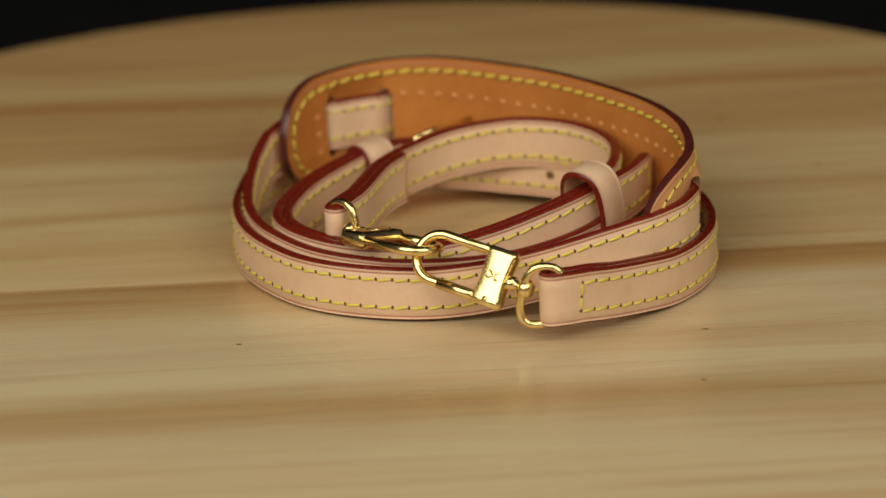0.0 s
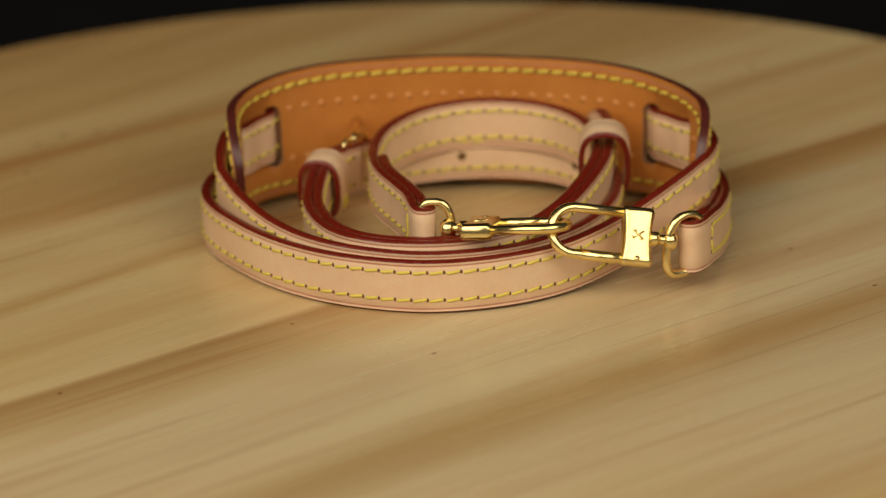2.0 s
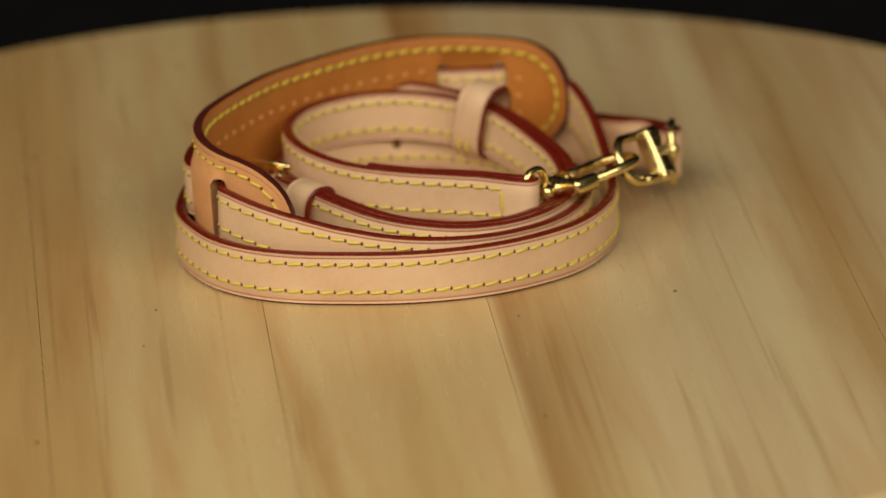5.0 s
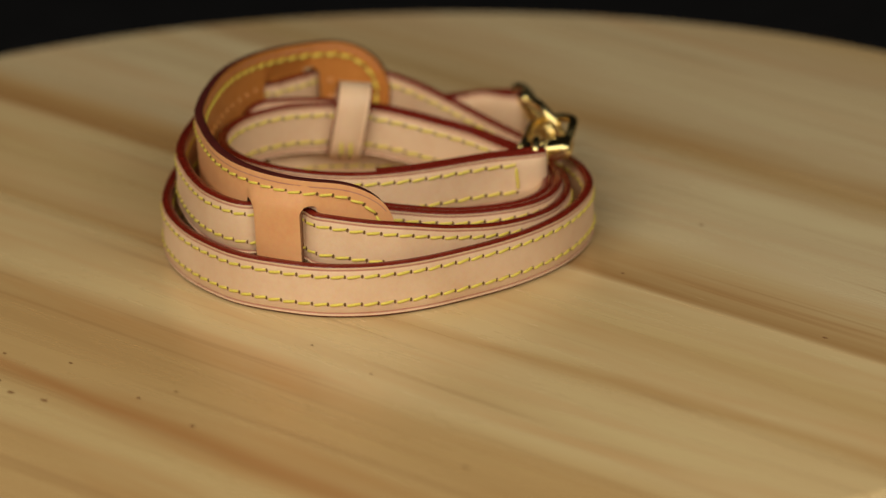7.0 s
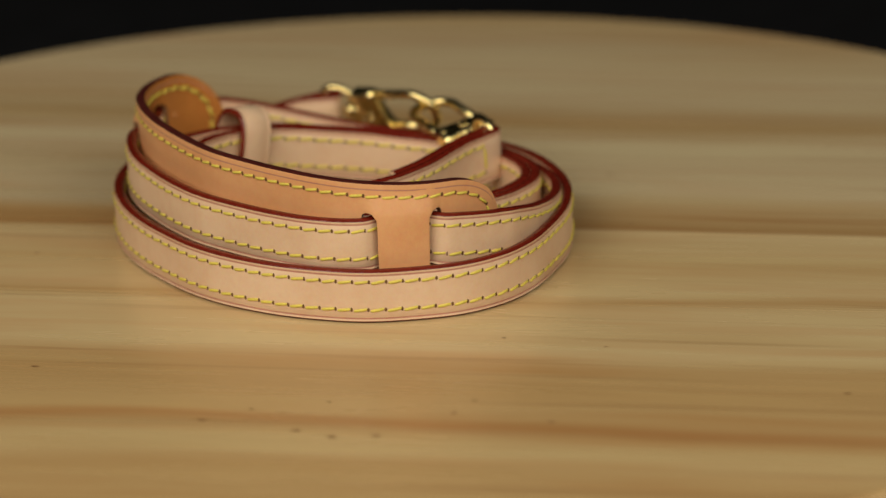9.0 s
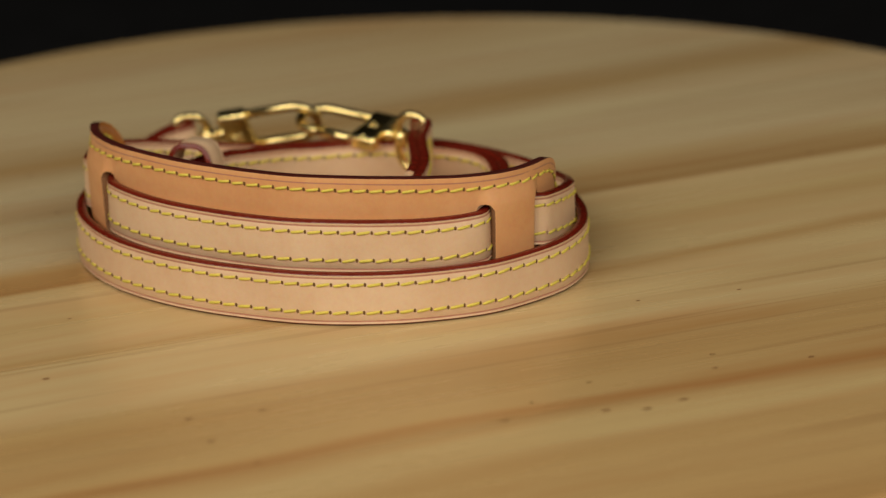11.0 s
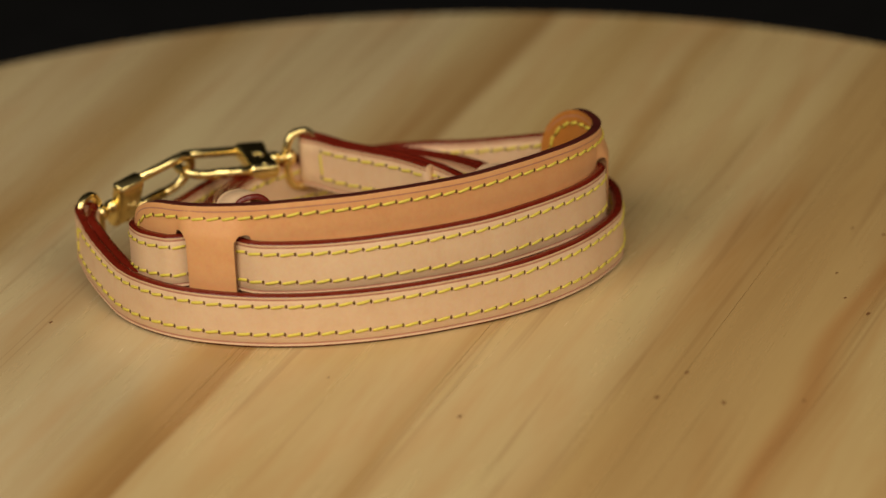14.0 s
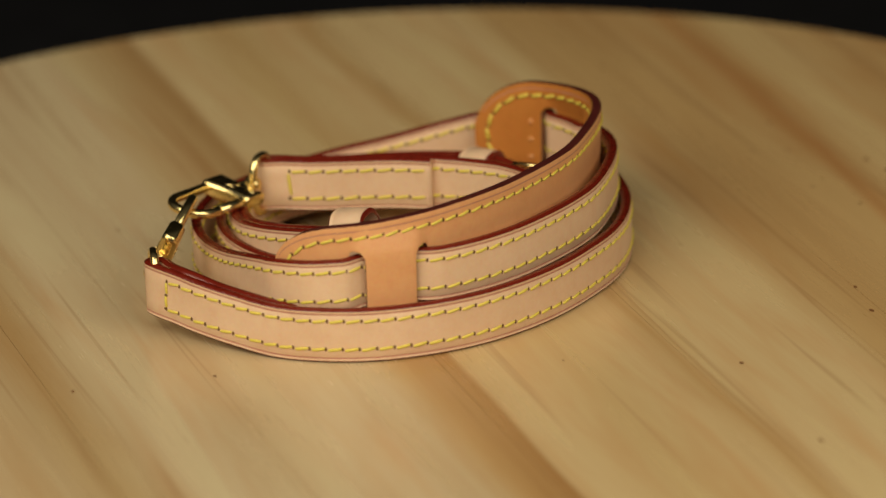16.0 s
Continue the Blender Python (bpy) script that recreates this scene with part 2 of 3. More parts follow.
def tube(pts, r, closed=False, sides=14, bm=None, radii=None):
    """A round bar along points."""
    bm = bm or bmesh.new()
    pts = [Vector(p) for p in pts]
    n = len(pts)
    rings, ref = [], None
    for i, p in enumerate(pts):
        a = pts[(i - 1) % n] if closed else pts[max(i - 1, 0)]
        b = pts[(i + 1) % n] if closed else pts[min(i + 1, n - 1)]
        t = (b - a).normalized()
        if ref is None:
            ref = t.orthogonal().normalized()
        ref = (ref - t * ref.dot(t)).normalized()
        bi = t.cross(ref)
        rr = radii[i] if radii else r
        rings.append([bm.verts.new((p + ref * (rr * math.cos(q)) + bi * (rr * math.sin(q))) * MM) for q in [2 * math.pi * j / sides for j in range(sides)]])
    pairs = list(zip(rings, rings[1:]))
    if closed:
        m = min(range(sides), key=lambda s: (rings[-1][0].co - rings[0][s].co).length)
        pairs.append((rings[-1], rings[0][m:] + rings[0][:m]))
    for ra, rb in pairs:
        for j in range(sides):
            bm.faces.new((ra[j], ra[(j + 1) % sides], rb[(j + 1) % sides], rb[j]))
    if not closed:
        bm.faces.new(list(reversed(rings[0])))
        bm.faces.new(rings[-1])
    return bm


# ---- setting ----
def setting():
    bm = bmesh.new()
    bmesh.ops.create_grid(bm, x_segments=2, y_segments=2, size=3.0)
    bmesh.ops.translate(bm, vec=(0, 0, -0.06), verts=bm.verts)
    tagged(part("floor", bm, BLACK), "black cloth covered table under the disc", "floor", kind="structure")
    bm = bmesh.new()
    bmesh.ops.create_grid(bm, x_segments=2, y_segments=2, size=3.0)
    bmesh.ops.transform(bm, matrix=pose(0, 2.2, 1.5, 90, 0, 0), verts=bm.verts)
    tagged(part("backdrop", bm, BLACK), "plain black studio cloth behind the disc", "backdrop", kind="structure")


setting()


# ---- turntable ----
RADIUS, DEEP = 0.2725, 0.018
CENTRE = Vector((0.0041, 0.0024, 0.0))  # the disc sits a little off the axis
table = tagged(new("turntable"), "round varnished pine display disc that turns slowly", "turntable")
strap = tagged(new("shoulder_strap"), "coiled natural leather shoulder strap with yellow stitching and brass clasps", "strap")


def plank(v0, v1):
    """One board of the disc, cut by the rim, with an eased rim and hairline joints."""
    u_of = lambda v, r: math.sqrt(max(r * r - v * v, 0.0))
    rot = pose(0, 0, 0, 0, 0, GRAIN)
    bm = bmesh.new()
    levels = [(RADIUS - 0.003, 0.0, 0.00009), (RADIUS - 0.0012, -0.0007, 0.0), (RADIUS, -0.003, 0.0), (RADIUS, -DEEP + 0.002, 0.0), (RADIUS - 0.002, -DEEP, 0.0)]
    rings = []
    for r, z, gap in levels:
        a, b = max(v0 + gap, -r), min(v1 - gap, r)
        vs = [a + (b - a) * (0.5 - 0.5 * math.cos(math.pi * i / 28)) for i in range(29)]
        ring = [(u_of(v, r), v) for v in vs] + [(-u_of(v, r), v) for v in reversed(vs)]
        rings.append([bm.verts.new(rot @ Vector((u, v, z)) + CENTRE) for u, v in ring])
    for ra, rb in zip(rings, rings[1:]):
        for j in range(len(ra)):
            k = (j + 1) % len(ra)
            bm.faces.new((ra[j], rb[j], rb[k], ra[k]))
    n = len(rings[0])
    for ring, flip in ((rings[0], False), (rings[-1], True)):
        for j in range(n // 2 - 1):
            q = (ring[j], ring[j + 1], ring[n - 2 - j], ring[n - 1 - j])
            bm.faces.new(tuple(reversed(q)) if flip else q)
    bmesh.ops.remove_doubles(bm, verts=bm.verts, dist=1e-6)
    bmesh.ops.recalc_face_normals(bm, faces=bm.faces)
    part("plank", bm, WOOD, table, smooth=False)


JOINTS = [-0.275, -0.142, -0.024, 0.047, 0.118, 0.205, 0.275]
for a, b in zip(JOINTS, JOINTS[1:]):
    plank(a, b)
bm = bmesh.new()
bmesh.ops.create_cone(bm, cap_ends=True, segments=64, radius1=0.11, radius2=0.11, depth=0.042)
bmesh.ops.translate(bm, vec=(0, 0, -0.039), verts=bm.verts)
part("base", bm, BLACK, table, "black round bearing base")


def turned(x, y, degrees):
    c, d = math.cos(radians(degrees)), math.sin(radians(degrees))
    return c * x - d * y, d * x + c * y


# small dark knots in the boards
for x, y, r in ((93, -85, 1.1), (90, -129, 1.0), (-52.5, -84, 1.0), (-69.5, -33, 0.8), (-159, -35, 1.1), (89, 124.5, 1.3), (111.5, 122, 1.5), (141, 69.5, 1.3), (211, 71, 1.3),
                (119, 19, 0.7), (111, 143, 1.4), (-9, 144, 1.0), (25.5, 164, 1.5), (-5, 169, 1.6), (-16.5, 173, 1.7), (-29.5, 170, 1.6), (-48.5, 148.5, 1.1), (-52.5, 137, 1.0), (-79, 152, 1.2),
                (13, 153, 1.0), (-50, 81, 0.8), (-83, 85, 0.7), (-163, 117, 1.3), (104, 166, 1.0)):
    bm = bmesh.new()
    vs = []
    for k in range(10):
        q = 2 * math.pi * k / 10
        rr = 0.75 * r * (0.8 + 0.4 * random.random())
        vs.append(bm.verts.new(((x + 1.25 * rr * math.cos(q)) * MM, (y + 0.6 * rr * math.sin(q)) * MM, 0.00008)))
    bm.faces.new(vs)
    part("knot", bm, KNOT, table, "tiny dark knot", smooth=False)


# ---- the long strap: outer coil, lifted run through the pad, hidden third round to the buckle ----
PADLINE = spline([(*turned(x, y, -2.4), z) for x, y, z in [(78, -57, 23.5), (84, -51.6, 23.5), (88.5, -45, 23.5), (91.3, -37, 23.5), (92.4, -27, 23.5), (90.2, -11, 23.5), (84.3, 3, 23.5), (77, 14.5, 23.5), (69, 24, 23.5), (59, 34.5, 23.5),
                  (48, 44, 23.5), (35.5, 51.5, 23.5), (22, 58.3, 23.5), (10, 62.8, 23.5), (-3.4, 64.4, 23.5), (-17, 61.2, 23.5), (-28.5, 53.3, 23.5), (-36.3, 42.5, 23.5), (-40, 34.5, 23.5)]], 1.0)


def nearest(line, x, y):
    return min(range(len(line)), key=lambda i: (line[i].x - x) ** 2 + (line[i].y - y) ** 2)


BAR_B = (nearest(PADLINE, *turned(94.8, -31.5, -2.4)), nearest(PADLINE, *turned(93.6, -16.0, -2.4)))
BAR_A = (nearest(PADLINE, *turned(-10.5, 67, -2.4)), nearest(PADLINE, *turned(-25.0, 60, -2.4)))


def bell(i, bar, soft=5.0):
    """1 inside the bar, falling to 0 within the slots on either side."""
    a, b = bar
    d = max(a - i, i - b, 0) / soft
    return 0.0 if d >= 1 else 0.5 + 0.5 * math.cos(math.pi * d)


outer = [(54.5, -91.0, 14.1), (64.5, -83.7, 12.3), (76, -73.5, 10.5), (87, -61.8, 8.9), (96, -47.5, 8.8), (101, -31, 8.75), (101, -13, 8.75), (97.3, 3, 8.75), (91, 16.7, 8.75), (83.4, 28.5, 8.75),
         (74.8, 38.7, 8.75), (66, 47.2, 8.75), (56.8, 55.2, 8.75), (46.5, 62, 8.75), (35, 67.3, 8.75), (22, 71.4, 8.75), (8, 73.4, 8.75), (-7, 73.2, 8.75), (-22, 68.4, 8.75), (-36, 60.6, 8.75), (-46.5, 48.3, 8.75), (-52.2, 34, 8.75), (-54.4, 18, 8.75), (-55.2, 2, 8.75), (-53.8, -12.5, 8.75),
         (-50, -27, 8.75), (-43, -41, 8.75), (-33.6, -53.5, 8.8), (-21.5, -62.5, 9.0), (-5.6, -68.9, 9.2), (8, -70.8, 9.3), (20.4, -71, 10.2), (34.5, -70.4, 12.3), (47.5, -69.3, 14.9), (60, -67.4, 17.8), (69.5, -65.4, 19.9), (78.2, -62.6, 21.5)]
outer = [(*turned(x, y, -2.4 * min(max((i - 1) / 4, 0), max((27 - i) / 6, 0), 1)), z) for i, (x, y, z) in enumerate(outer)]
outer = inset(spline(outer, 2.0), THICK)
back = [p - n * 3.05 for p, t, n, u in frames(outer)[8:28:4]]
fold = list(reversed(back)) + [Vector(p) for p in ((56, -85.3, 14.2), (51, -87.6, 14.3), (47, -88.6, 14.4), (43.9, -89.8, 14.5), (42.9, -92.0, 14.5), (44.5, -93.8, 14.5), (48.5, -92.8, 14.4))]
woven = []
for i in range(10, len(PADLINE), 2):
    p, t, n, u = frames(PADLINE)[i]
    f = min(max((i - BAR_B[1] - 6) / (BAR_A[0] - BAR_B[1] - 12), 0), 1)
    past = max(i - BAR_A[1] - 3, 0)
    woven.append(p + n * (3.35 + 4.2 * max(math.sin(math.pi * f), 0.0) ** 0.6 + 0.1 * past - 4.0 * max(bell(i, BAR_B), bell(i, BAR_A))) + UP * (0.7 - 0.17 * past - 1.5 * max(0.0, (28 - i) / 18)))
third = [(-49.4, 26, 16.6), (-51.4, 8, 13.3), (-51.0, -9, 11.6), (-47, -24, 10.6), (-39.5, -36.5, 9.8), (-30, -47, 9.2), (-18, -55.5, 9.1), (-4, -61, 9.0), (8, -62.5, 9.0), (21, -61.5, 9.0), (36, -56.5, 9), (51, -48, 10),
         (63, -36, 11), (71.5, -20, 12), (74.5, -3, 12.4), (71.5, 13, 12.6), (64, 25, 12.6), (51, 34.5, 12.8), (35, 41, 13), (21, 43, 14), (11, 42.2, 15)]
third = inset(spline(third, 2.0), THICK)
LONG = spline([*fold] + [p for p in outer[2::3]] + woven[1::2] + third[1::3] + [third[-1]], 1.5)
long_strip = ribbon("long_strip", LONG, strap, "natural pink-beige leather strip on its edge, wound in a coil")


def length_at(line, x, y):
    i = nearest(line, x, y)
    return sum((b - a).length for a, b in zip(line[:i], line[1:i + 1]))


corner = length_at(LONG[40:], 54.5, -90.0) + sum((b - a).length for a, b in zip(LONG[:40], LONG[1:41]))
sew(long_strip, LONG, (-4.3, 4.9), corner, 0, faces=(1, -1), ends=(True, False))

# ---- the short strip: from the buckle round the inside to the free end with the hook ----
short = [(10, 38.8, 16), (0, 35.8, 16.6), (-9, 30.2, 17), (-20, 20, 15.4), (-30, 8, 13.6), (-36, -5, 12.6), (-38.6, -18, 12.2), (-36, -29.5, 12), (-27.5, -41, 11.8), (-14, -50.3, 11.8), (2, -54.5, 12.3),
         (14, -54.5, 13), (25, -52, 14.8), (34, -48, 16.3), (45, -42, 18.5), (54, -35.8, 20.3), (61, -28.5, 21.5), (67.5, -18, 22.5), (71, -5, 23.4), (70.5, 10, 23.5), (63.5, 24, 23.5),
         (52, 33.5, 23.4), (35.5, 37.5, 23), (17, 32.5, 22), (1.5, 19.5, 21), (-9, 2.5, 21), (-15, -16, 21), (-19.5, -30, 21)]
SHORT0 = inset(spline(short, 2.0), THICK)
inner_back = [p - n * 3.05 for p, t, n, u in frames(SHORT0)]
SHORT = spline(SHORT0[:-1:3] + [Vector(p) for p in ((-22.6, -37.5, 21), (-23.2, -40.4, 21), (-21.4, -42.0, 21), (-19.3, -40.6, 21), (-18.0, -36.0, 21))] + list(reversed(inner_back[-24:-3:4])), 1.5)
short_strip = ribbon("short_strip", SHORT, strap, "natural leather strip wound inside the coil")
bend = length_at(SHORT, -21.4, -42.0)
sew(short_strip, SHORT, (-4.3, 4.9), 4.0, bend - 11.0, faces=(1,), ends=(False, True))
sew(short_strip, SHORT, (-4.3, 4.9), 4.0, bend - 46.0, faces=(-1,))
sew(short_strip, SHORT, (-4.3, 4.9), bend + 10.0, -1.5, faces=(1,), ends=(True, False))

# the loose tail, which lies outside the short strip and ends in a rounded tip
i1 = nearest(SHORT0, 60, -29)
tail = [p + n * 3.3 for p, t, n, u in frames(SHORT0)[2:i1 + 1]]
TAIL = spline(tail[::3] + [Vector(p) for p in ((67, -25.5, 22.3), (73.5, -17, 23.0), (78, -8, 23.6), (80.5, 1.5, 24))], 1.0)
wide = [HALF] * len(TAIL)
for k in range(10):
    wide[-1 - k] = max(HALF * math.sqrt(1 - (1 - k / 10) ** 2), 1.2)
tail_strip = ribbon("tail_strip", TAIL, strap, "loose strap tail with a rounded tip", wide=wide)
sew(tail_strip, TAIL, (-4.3, 4.9), 4.0, -7.0, ends=(False, True))


def punched(line, x, y, owner, z):
    """A punched hole of the strap, seen on the inner face."""
    p, t, n, u = frames(line)[nearest(line, x, y)]
    bm = bmesh.new()
    c = Vector((p.x, p.y, z)) - n * (THICK + 0.06)
    vs = [bm.verts.new((c + u * (1.5 * math.cos(q)) + t * (1.5 * math.sin(q))) * MM) for q in [math.pi * k / 8 for k in range(16)]]
    bm.faces.new(vs)
    part("punched_hole", bm, HOLE, owner, "small dark punched hole")


for hx, hy in ((71, -1.6), (49.5, 32)):
    punched(LONG[len(LONG) // 2:], hx, hy, long_strip, 12.6)


# ---- keepers ----
def keeper(line, x, y, hw, z0, z1, push, width=11.5, slant=0.0):
    """A closed leather loop round the strips."""
    p, t, n, u = frames(line)[nearest(line, x, y)]
    c = Vector((p.x, p.y, (z0 + z1) / 2)) + n * push
    hh = (z1 - z0) / 2
    rise = (UP - t * slant).normalized()
    loop = []
    for k in range(48):
        q = 2 * math.pi * k / 48
        cx, cy = math.cos(q), math.sin(q)
        e = 0.72
        loop.append(c + n * (hw * math.copysign(abs(cx) ** e, cx)) + rise * (hh * math.copysign(abs(cy) ** e, cy)))
    body, rim = bmesh.new(), bmesh.new()
    th = 0.9
    rows = {}
    prof = [(-width / 2, th * .6), (-width / 2 + 0.5, th), (-width / 2 + 1.2, th), (-width / 2 + 1.5, th - .15), (-width / 2 + 1.8, th), (width / 2 - 1.8, th), (width / 2 - 1.5, th - .15), (width / 2 - 1.2, th), (width / 2 - .5, th), (width / 2, th * .6),
            (width / 2, -th), (-width / 2, -th)]
    for bm in (body, rim):
        rows[bm] = []
        for k, q in enumerate(loop):
            tl = (loop[(k + 1) % 48] - loop[k - 1]).normalized()
            o = tl.cross(t).normalized()
            if o.dot(q - c) < 0:
                o = -o
            rows[bm].append([bm.verts.new((q + t * a + o * b) * MM) for a, b in prof])
    m = len(prof)
    for k in range(48):
        for j in range(m):
            bm = rim if j in (0, 8, 9, 11) else body
            g, j2 = rows[bm], (j + 1) % m
            bm.faces.new((g[k][j], g[(k + 1) % 48][j], g[(k + 1) % 48][j2], g[k][j2]))
    for bm in (body, rim):
        for v in [v for v in bm.verts if not v.link_faces]:
            bm.verts.remove(v)
        bmesh.ops.recalc_face_normals(bm, faces=bm.faces)
    ob = part("keeper", body, LEATHER, strap, "leather keeper loop with a red edge")
    part("painted_edge", rim, EDGE, ob)
    threads, holes = bmesh.new(), bmesh.new()
    for da in (-1.6, 1.6):
        col = [c - n * (hw + th) + t * da + rise * z for z in np.linspace(-hh + 1.5, -hh + 7, 4)]
        stitch_path(threads, holes, col, [-n] * 4, 3.0)
    tagged(part("stitching", threads, THREAD, ob, "yellow thread tacks"), kind="stuff")
    tagged(part("perforation", holes, HOLE, ob), kind="stuff")


keeper(SHORT0, 60.5, -28, 7.6, 11.8, 35.9, 2.2, slant=0.2)
keeper(SHORT0, -9.0, 30, 6.4, 7.0, 26.2, 1.8)


# ---- shoulder pad ----
def pad():
    n_s = len(PADLINE)
    fr = frames(PADLINE)
    tip = 22.0
    def reach(i):
        d = min(i, n_s - 1 - i)
        half_w = 21.4 - 3.4 * (0.5 + 0.5 * math.cos(math.pi * min(d / 75, 1)))
        return half_w if d >= tip else max(half_w * (1 - (1 - d / tip) ** 2.1) ** (1 / 2.1), 3.0)
    def slot(i):
        for a, b in (BAR_A, BAR_B):
            if a - 5 <= i < a or b <= i < b + 5:
                return True
        return False
    bm = bmesh.new()
    def hole_half(i):
        """Half height of the slot at this station; its ends are round."""
        for a, b in (BAR_A, BAR_B):
            for k in (i - a + 5, i - b):
                if 0 <= k <= 5:
                    return (8.5, 10.2, 10.6, 10.6, 10.2, 8.5)[k]
        return 10.4
    grid = []
    for i, (p, t, n, u) in enumerate(fr):
        w = reach(i)
        e = hole_half(i)
        fixed = [-e, min(-9, -e + 1) if e > 10.1 else -e + 1.2, -6, -3, 0, 3, 6, max(9, e - 1) if e > 10.1 else e - 1.2, e]
        vs = [-w + (w - e) * k / 6 for k in range(6)] + fixed + [e + (w - e) * (k + 1) / 6 for k in range(6)] if w > 11 else [w * (k / 10 - 1) for k in range(21)]
        lift = 2.6 * max(bell(i, BAR_A, 5.0), bell(i, BAR_B, 5.0))
        col = []
        for v in vs:
            near = max(0.0, 1 - max(abs(v) - 9.6, 0) / 7)
            col.append(bm.verts.new((p + n * (lift * near + 0.05 * v) + u * (v + 0.2)) * MM))
        grid.append(col)
    for i in range(n_s - 1):
        for j in range(20):
            if slot(i) and 6 <= j < 14:
                continue
            f = bm.faces.new((grid[i][j], grid[i + 1][j], grid[i + 1][j + 1], grid[i][j + 1]))
            if 4 < j < 15 and any(slot(i + k) for k in (-1, 0, 1)):
                f.material_index = 3
    ob = part("shoulder_pad", bm, [PAD, FLESH, PADEDGE, PAD, FLESH, RAW], strap, "wide tan leather shoulder pad with slots and orange lining")
    sol = ob.modifiers.new("thickness", "SOLIDIFY")
    sol.thickness, sol.offset, sol.material_offset, sol.material_offset_rim = 0.0030, 0.0, 1, 2
    sol.use_rim = True
    bev = ob.modifiers.new("eased", "BEVEL")
    bev.width, bev.segments, bev.limit_method, bev.angle_limit = 0.0006, 2, "ANGLE", radians(60)
    # perimeter stitches on both faces
    for side in (1, -1):
        threads, holes = bmesh.new(), bmesh.new()
        stations = [4.2 + (tip - 4.2) * (k / 24) ** 2 for k in range(25)]
        stations += list(range(int(tip) + 1, n_s - int(tip) - 1)) + [n_s - 1 - d for d in reversed(stations)]
        pts, ups = [], []
        for i, sign in [(i, 1) for i in stations] + [(i, -1) for i in reversed(stations[1:-1])] + [(stations[0], 1)]:
            k = min(int(i), n_s - 2)
            f = i - k
            p, n, u = (fr[k][q].lerp(fr[k + 1][q], f) for q in (0, 2, 3))
            d = min(i, n_s - 1 - i)
            half_w = 21.4 - 3.4 * (0.5 + 0.5 * math.cos(math.pi * min(d / 75, 1))) - 4.2
            v = sign * (half_w if d >= tip else half_w * max(1 - (1 - (d - 4.2) / (tip - 4.2)) ** 2.1, 0) ** (1 / 2.1))
            lift = 2.6 * max(bell(i, BAR_A, 5.0), bell(i, BAR_B, 5.0)) * max(0.0, 1 - max(abs(v) - 9.6, 0) / 7)
            pts.append(p + n * (lift + 0.05 * v + side * 1.55) + u * (v + 0.2))
            ups.append(n * side)
        stitch_path(threads, holes, pts, ups, 5.1, 0.51 if side > 0 else 0.62)
        tagged(part("stitching", threads, THREAD, ob, "waxed yellow thread"), kind="stuff")
        tagged(part("perforation", holes, HOLE, ob), kind="stuff")
    # pressed line between the stitches and the edge
    for side in (1, -1):
        bm = bmesh.new()
        for sign in (1, -1):
            last = None
            for i in range(3, n_s - 3):
                p, t, n, u = fr[i]
                w = reach(i) - 1.9
                row = []
                for dv in (-0.22, 0.22):
                    v = sign * (w + dv)
                    lift = 2.6 * max(bell(i, BAR_A, 5.0), bell(i, BAR_B, 5.0)) * max(0.0, 1 - max(abs(v) - 9.6, 0) / 7)
                    row.append(bm.verts.new((p + n * (lift + 0.05 * v + side * 1.53) + u * (v + 0.2)) * MM))
                if last:
                    bm.faces.new((last[0], row[0], row[1], last[1]))
                last = row
        part("crease_line", bm, CREASE, ob)
    # blind stitch bumps on the lining, their highlights painted as a paler colour
    bm = bmesh.new()
    spots = [(i, 8.6) for i in range(BAR_B[1] + 10, BAR_A[0] - 8, 6)] + [(i, -8.6) for i in range(BAR_B[1] + 10, BAR_A[0] - 8, 6)]
    spots += [(BAR_A[1] + 9, v) for v in (-7, -1, 5)] + [(BAR_B[0] - 9, v) for v in (-7, -1, 5)]
    for i, v in spots:
        p, t, n, u = fr[i]
        c = p + n * (0.05 * v - 1.5) + u * (v + 0.2)
        top = bm.verts.new((c - n * 0.8) * MM)
        r1 = [bm.verts.new((c - n * 0.55 + (t * math.cos(q) + u * math.sin(q)) * 0.7) * MM) for q in [k * math.pi / 4 for k in range(8)]]
        r2 = [bm.verts.new((c + n * 0.1 + (t * math.cos(q) + u * math.sin(q)) * 1.3) * MM) for q in [k * math.pi / 4 for k in range(8)]]
        for k in range(8):
            bm.faces.new((top, r1[(k + 1) % 8], r1[k]))
            bm.faces.new((r1[k], r1[(k + 1) % 8], r2[(k + 1) % 8], r2[k]))
    bmesh.ops.recalc_face_normals(bm, faces=bm.faces)
    tagged(part("needle_relief", bm, LIT_BUMP, ob, "raised needle marks on the lining, highlights put into their paler colour"), kind="stuff")
    return ob


pad()


# ---- brass ----
def ring_points(c, ax, ay, rx, ry, power=0.8, n=48):
    res = []
    for k in range(n):
        q = 2 * math.pi * k / n
        a, b = math.cos(q), math.sin(q)
        res.append(Vector(c) + ax * (rx * math.copysign(abs(a) ** power, a)) + ay * (ry * math.copysign(abs(b) ** power, b)))
    return res


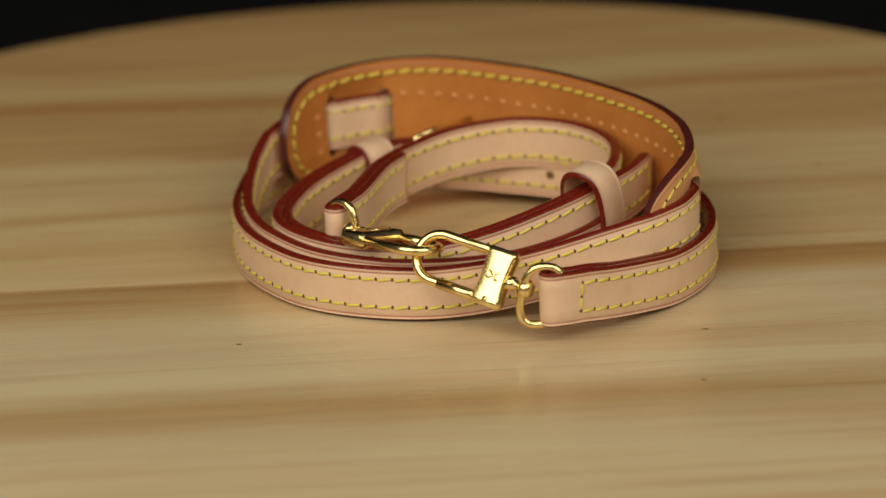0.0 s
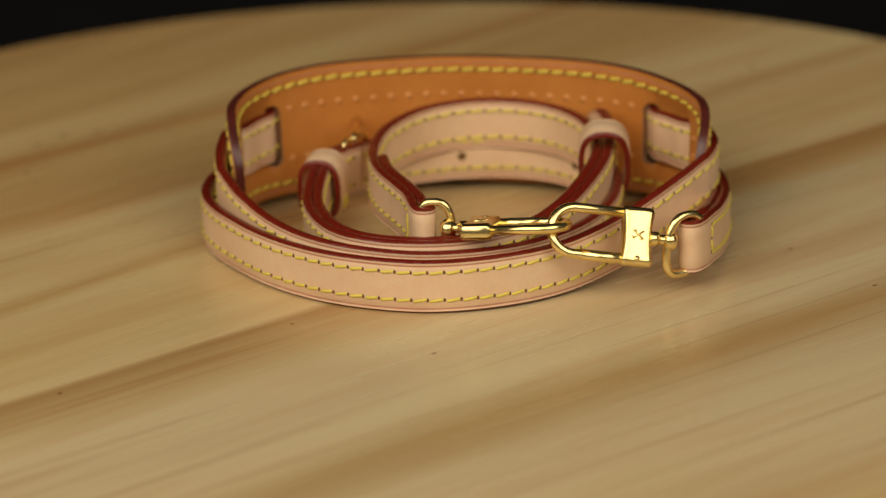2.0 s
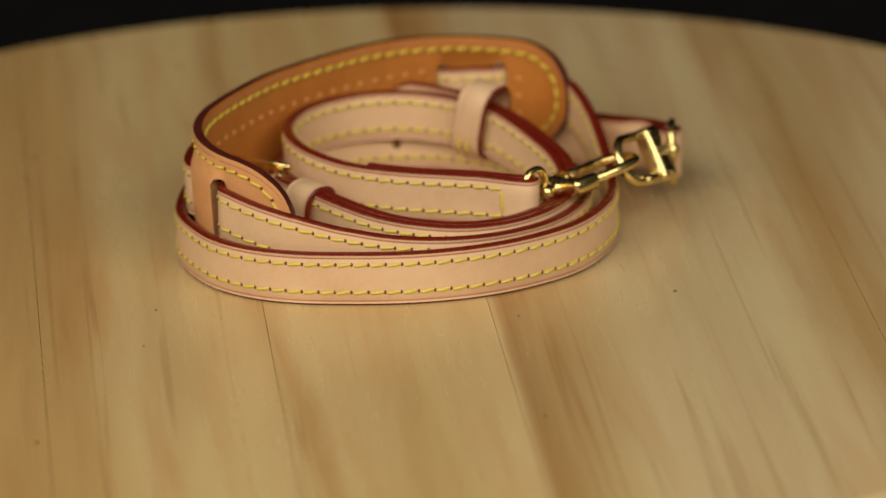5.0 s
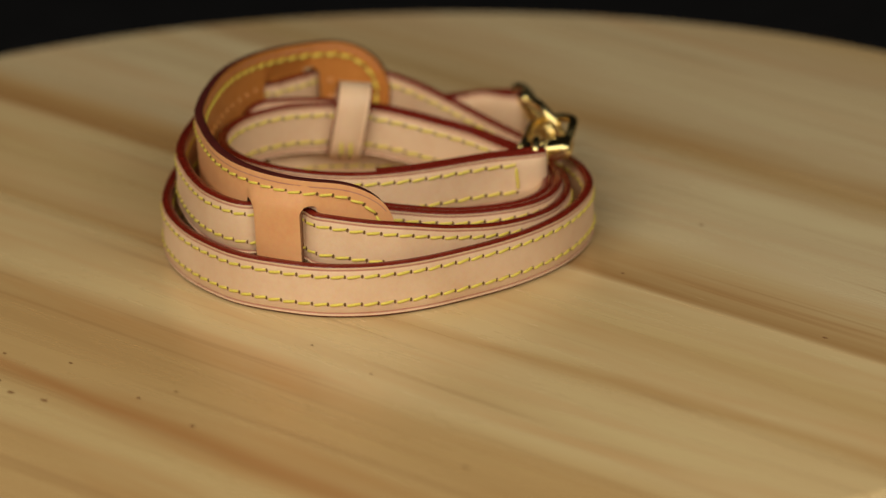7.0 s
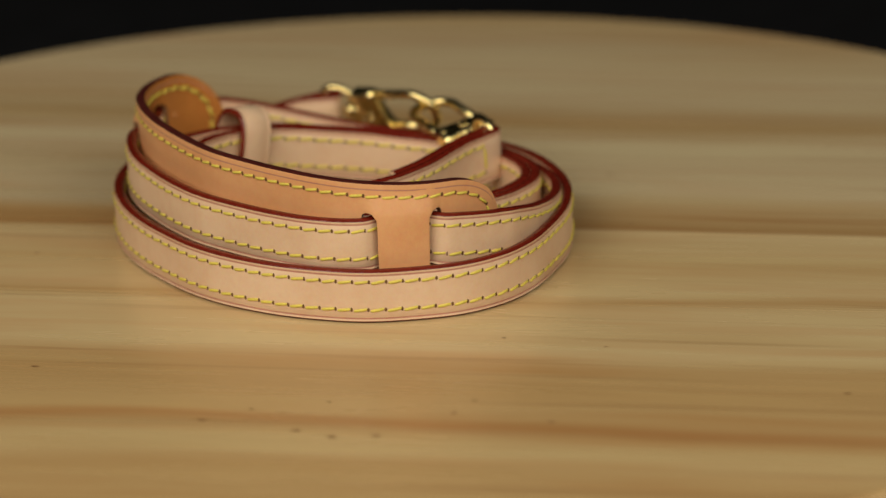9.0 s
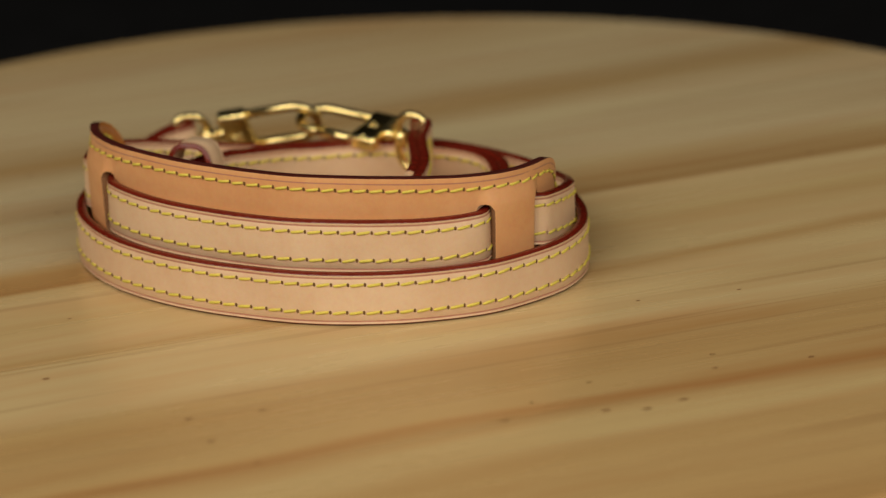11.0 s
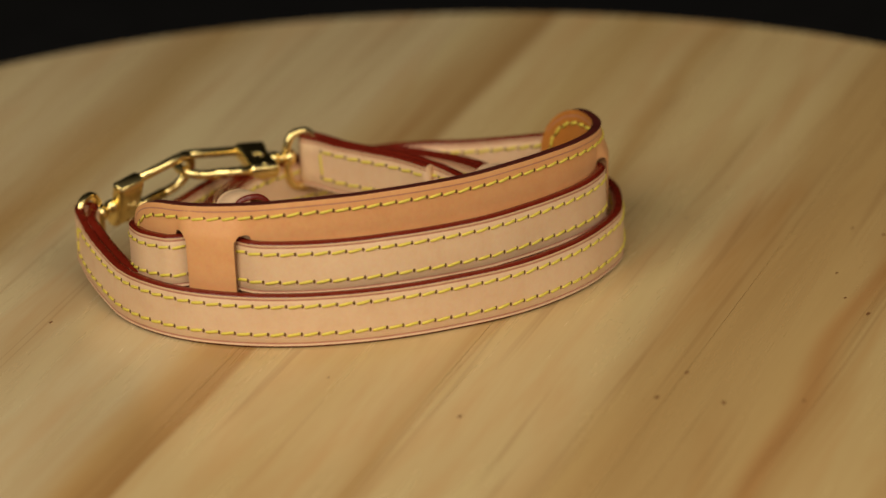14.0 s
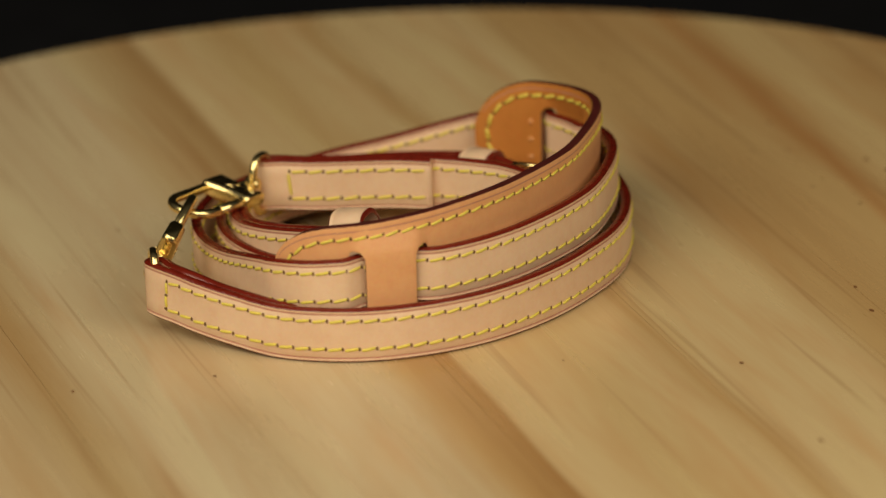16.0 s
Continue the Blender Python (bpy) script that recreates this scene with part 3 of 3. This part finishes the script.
def spring_clasp(pivot, far, lean, label):
    """An oval loop with a waisted crossbar, a sprung gate and a swivel post; lean: the way across the loop."""
    X = (far - pivot).normalized()
    Y = (lean - X * lean.dot(X)).normalized()
    Z = X.cross(Y).normalized()
    clasp = part("spring_clasp", tube([pivot + X * 12 + Y * 7.5] + [pivot + X * 31 + Y * 7.5] + [pivot + X * (30.5 + 7.6 * math.sin(q)) + Y * (7.5 * math.cos(q)) for q in [math.pi * k / 16 for k in range(1, 16)]]
                                    + [pivot + X * 31 - Y * 7.5, pivot + X * 12 - Y * 7.5], 1.6), GOLD, strap, label)
    part("gate", tube([pivot + X * 12 - Y * 7.5, pivot + X * 28 - Y * 7.5], 1.78), GOLD, clasp)
    bm = bmesh.new()
    rings = []
    for k in range(13):
        q = k / 6 - 1
        hx, hz = 4.6 + 1.0 * q * q, 2.9 - 0.3 * q * q
        if k in (0, 12):
            hx, hz = hx - 0.9, hz - 0.8
        c = pivot + X * 10.4 + Y * (9.4 * math.copysign(min(abs(q) * 1.02, 1.0), q)) + Z * (0.5 - 0.5 * q * q)
        ring = []
        for sx, sz in ((1, 0.55), (0.8, 1), (-0.8, 1), (-1, 0.55), (-1, -0.55), (-0.8, -1), (0.8, -1), (1, -0.55)):
            ring.append(bm.verts.new((c + X * (hx * sx) + Z * (hz * sz)) * MM))
        rings.append(ring)
    for ra, rb in zip(rings, rings[1:]):
        for j in range(8):
            bm.faces.new((ra[j], ra[(j + 1) % 8], rb[(j + 1) % 8], rb[j]))
    bm.faces.new(rings[0])
    bm.faces.new(rings[-1])
    bmesh.ops.recalc_face_normals(bm, faces=bm.faces)
    bmesh.ops.bevel(bm, geom=bm.edges[:], offset=0.18 * MM, segments=1, affect="EDGES")
    part("crossbar", bm, GOLD, clasp, "brass crossbar with an embossed mark")
    mark = bmesh.new()
    for (x0, y0), (x1, y1) in (((-1.8, 1.6), (1.8, -1.0)), ((1.8, 1.6), (-1.8, -1.0)), ((-1.8, -1.0), (-0.4, -1.0)), ((0.4, 1.6), (1.9, 1.6)), ((1.2, -1.0), (2.1, -0.2))):
        for sgn in (-1, 1):
            o = pivot + X * 10.4 + Z * (sgn * 2.85 + 0.5)
            tube([o + X * x0 + Y * y0, o + X * x1 + Y * y1], 0.34, sides=6, bm=mark)
    part("embossed_mark", mark, GOLD, clasp)
    bm = bmesh.new()
    for sgn in (-1, 1):
        c = pivot + X * 10.4 - Y * 7.4 + Z * (sgn * 2.5 + 0.19)
        tube([c - Z * 0.4, c + Z * 0.4], 0.9, bm=bm)
    part("rivet", bm, GOLD, clasp)
    part("swivel", tube([pivot + X * q for q in (-2.6, -2.4, -1.2, 0.2, 1.4, 1.5, 2.6, 3.4, 3.6, 5.4, 6.2)], 1, radii=[1.2, 2.3, 3.1, 3.1, 2.6, 1.7, 1.6, 1.7, 2.4, 2.4, 2.0], sides=20), GOLD, clasp, "turned brass swivel post")


# the clasp at the outer end hangs through the one at the inner end
spring_clasp(Vector((37.0, -90.6, 17.7)), Vector((3.0, -71.0, 25.0)), Vector((0.2, 0.44, 0.85)), "polished brass spring clasp standing on its edge")
part("d_ring", tube(ring_points((42.0, -92.0, 15.6), (Vector((45, -88, 0)) - Vector((37, -87, 0))).normalized(), (UP + Vector((0.18, 0, 0))).normalized(), 6.2, 9.6, 0.75), 1.35, True), GOLD, strap, "brass ring through the folded strap end")

p0, p1 = Vector((-16.2, -46.0, 22.6)), Vector((8.5, -75.0, 25.5))
spring_clasp(p0, p1, UP.cross(p0 - p1) + UP * 7, "polished brass spring clasp lying flat")
part("d_ring", tube(ring_points((-18.9, -42.0, 21.8), Vector((0.72, -0.69, 0)).normalized(), UP, 5.4, 9.3, 0.75), 1.35, True), GOLD, strap, "brass ring through the folded strap end")

# buckle at the back
c = Vector((11, 40.5, 16.5))
tx = Vector((0.96, 0.28, 0)).normalized()
buckle = part("buckle", tube(ring_points(c, tx, UP, 7.0, 8.9, 0.4), 1.2, True), GOLD, strap, "small brass roller buckle")
nn = Vector((tx.y, -tx.x, 0))
part("prong", tube([(7.7, 36, 26.9), (12, 41.2, 26.9), (18, 48.4, 26.4), (23.5, 55, 25.8)], 0.95), GOLD, buckle)


# ---- turning ----
def motions():
    turn = [(0, 0), (0.5, 7.88), (1, 18.03), (1.5, 27.83), (2, 36.74), (2.5, 45.4), (3, 54.28), (3.5, 64.81), (4, 73.73), (4.2, 77.29), (6.3, 117.36), (6.5, 121.36), (7, 130.2), (7.5, 140.18), (8, 150.28), (8.5, 158.65), (9, 166.76), (9.2, 169.56), (11.3, 203.37), (11.5, 206.41), (12, 215.0), (12.5, 222.8), (13, 231.79), (13.5, 239.91), (14, 249.23), (14.5, 258.55), (15, 267.77), (15.5, 276.57), (16, 284.29)]
    lean = pose(0, 0, 0, 0.426, 0, 0) @ pose(0, 0, 0, 0, 0.068, 0)
    rows = [(t, pose(0, 0, 0, 0, 0, a) @ lean) for t, a in turn]
    walk(table, rows)
    walk(strap, rows)


motions()
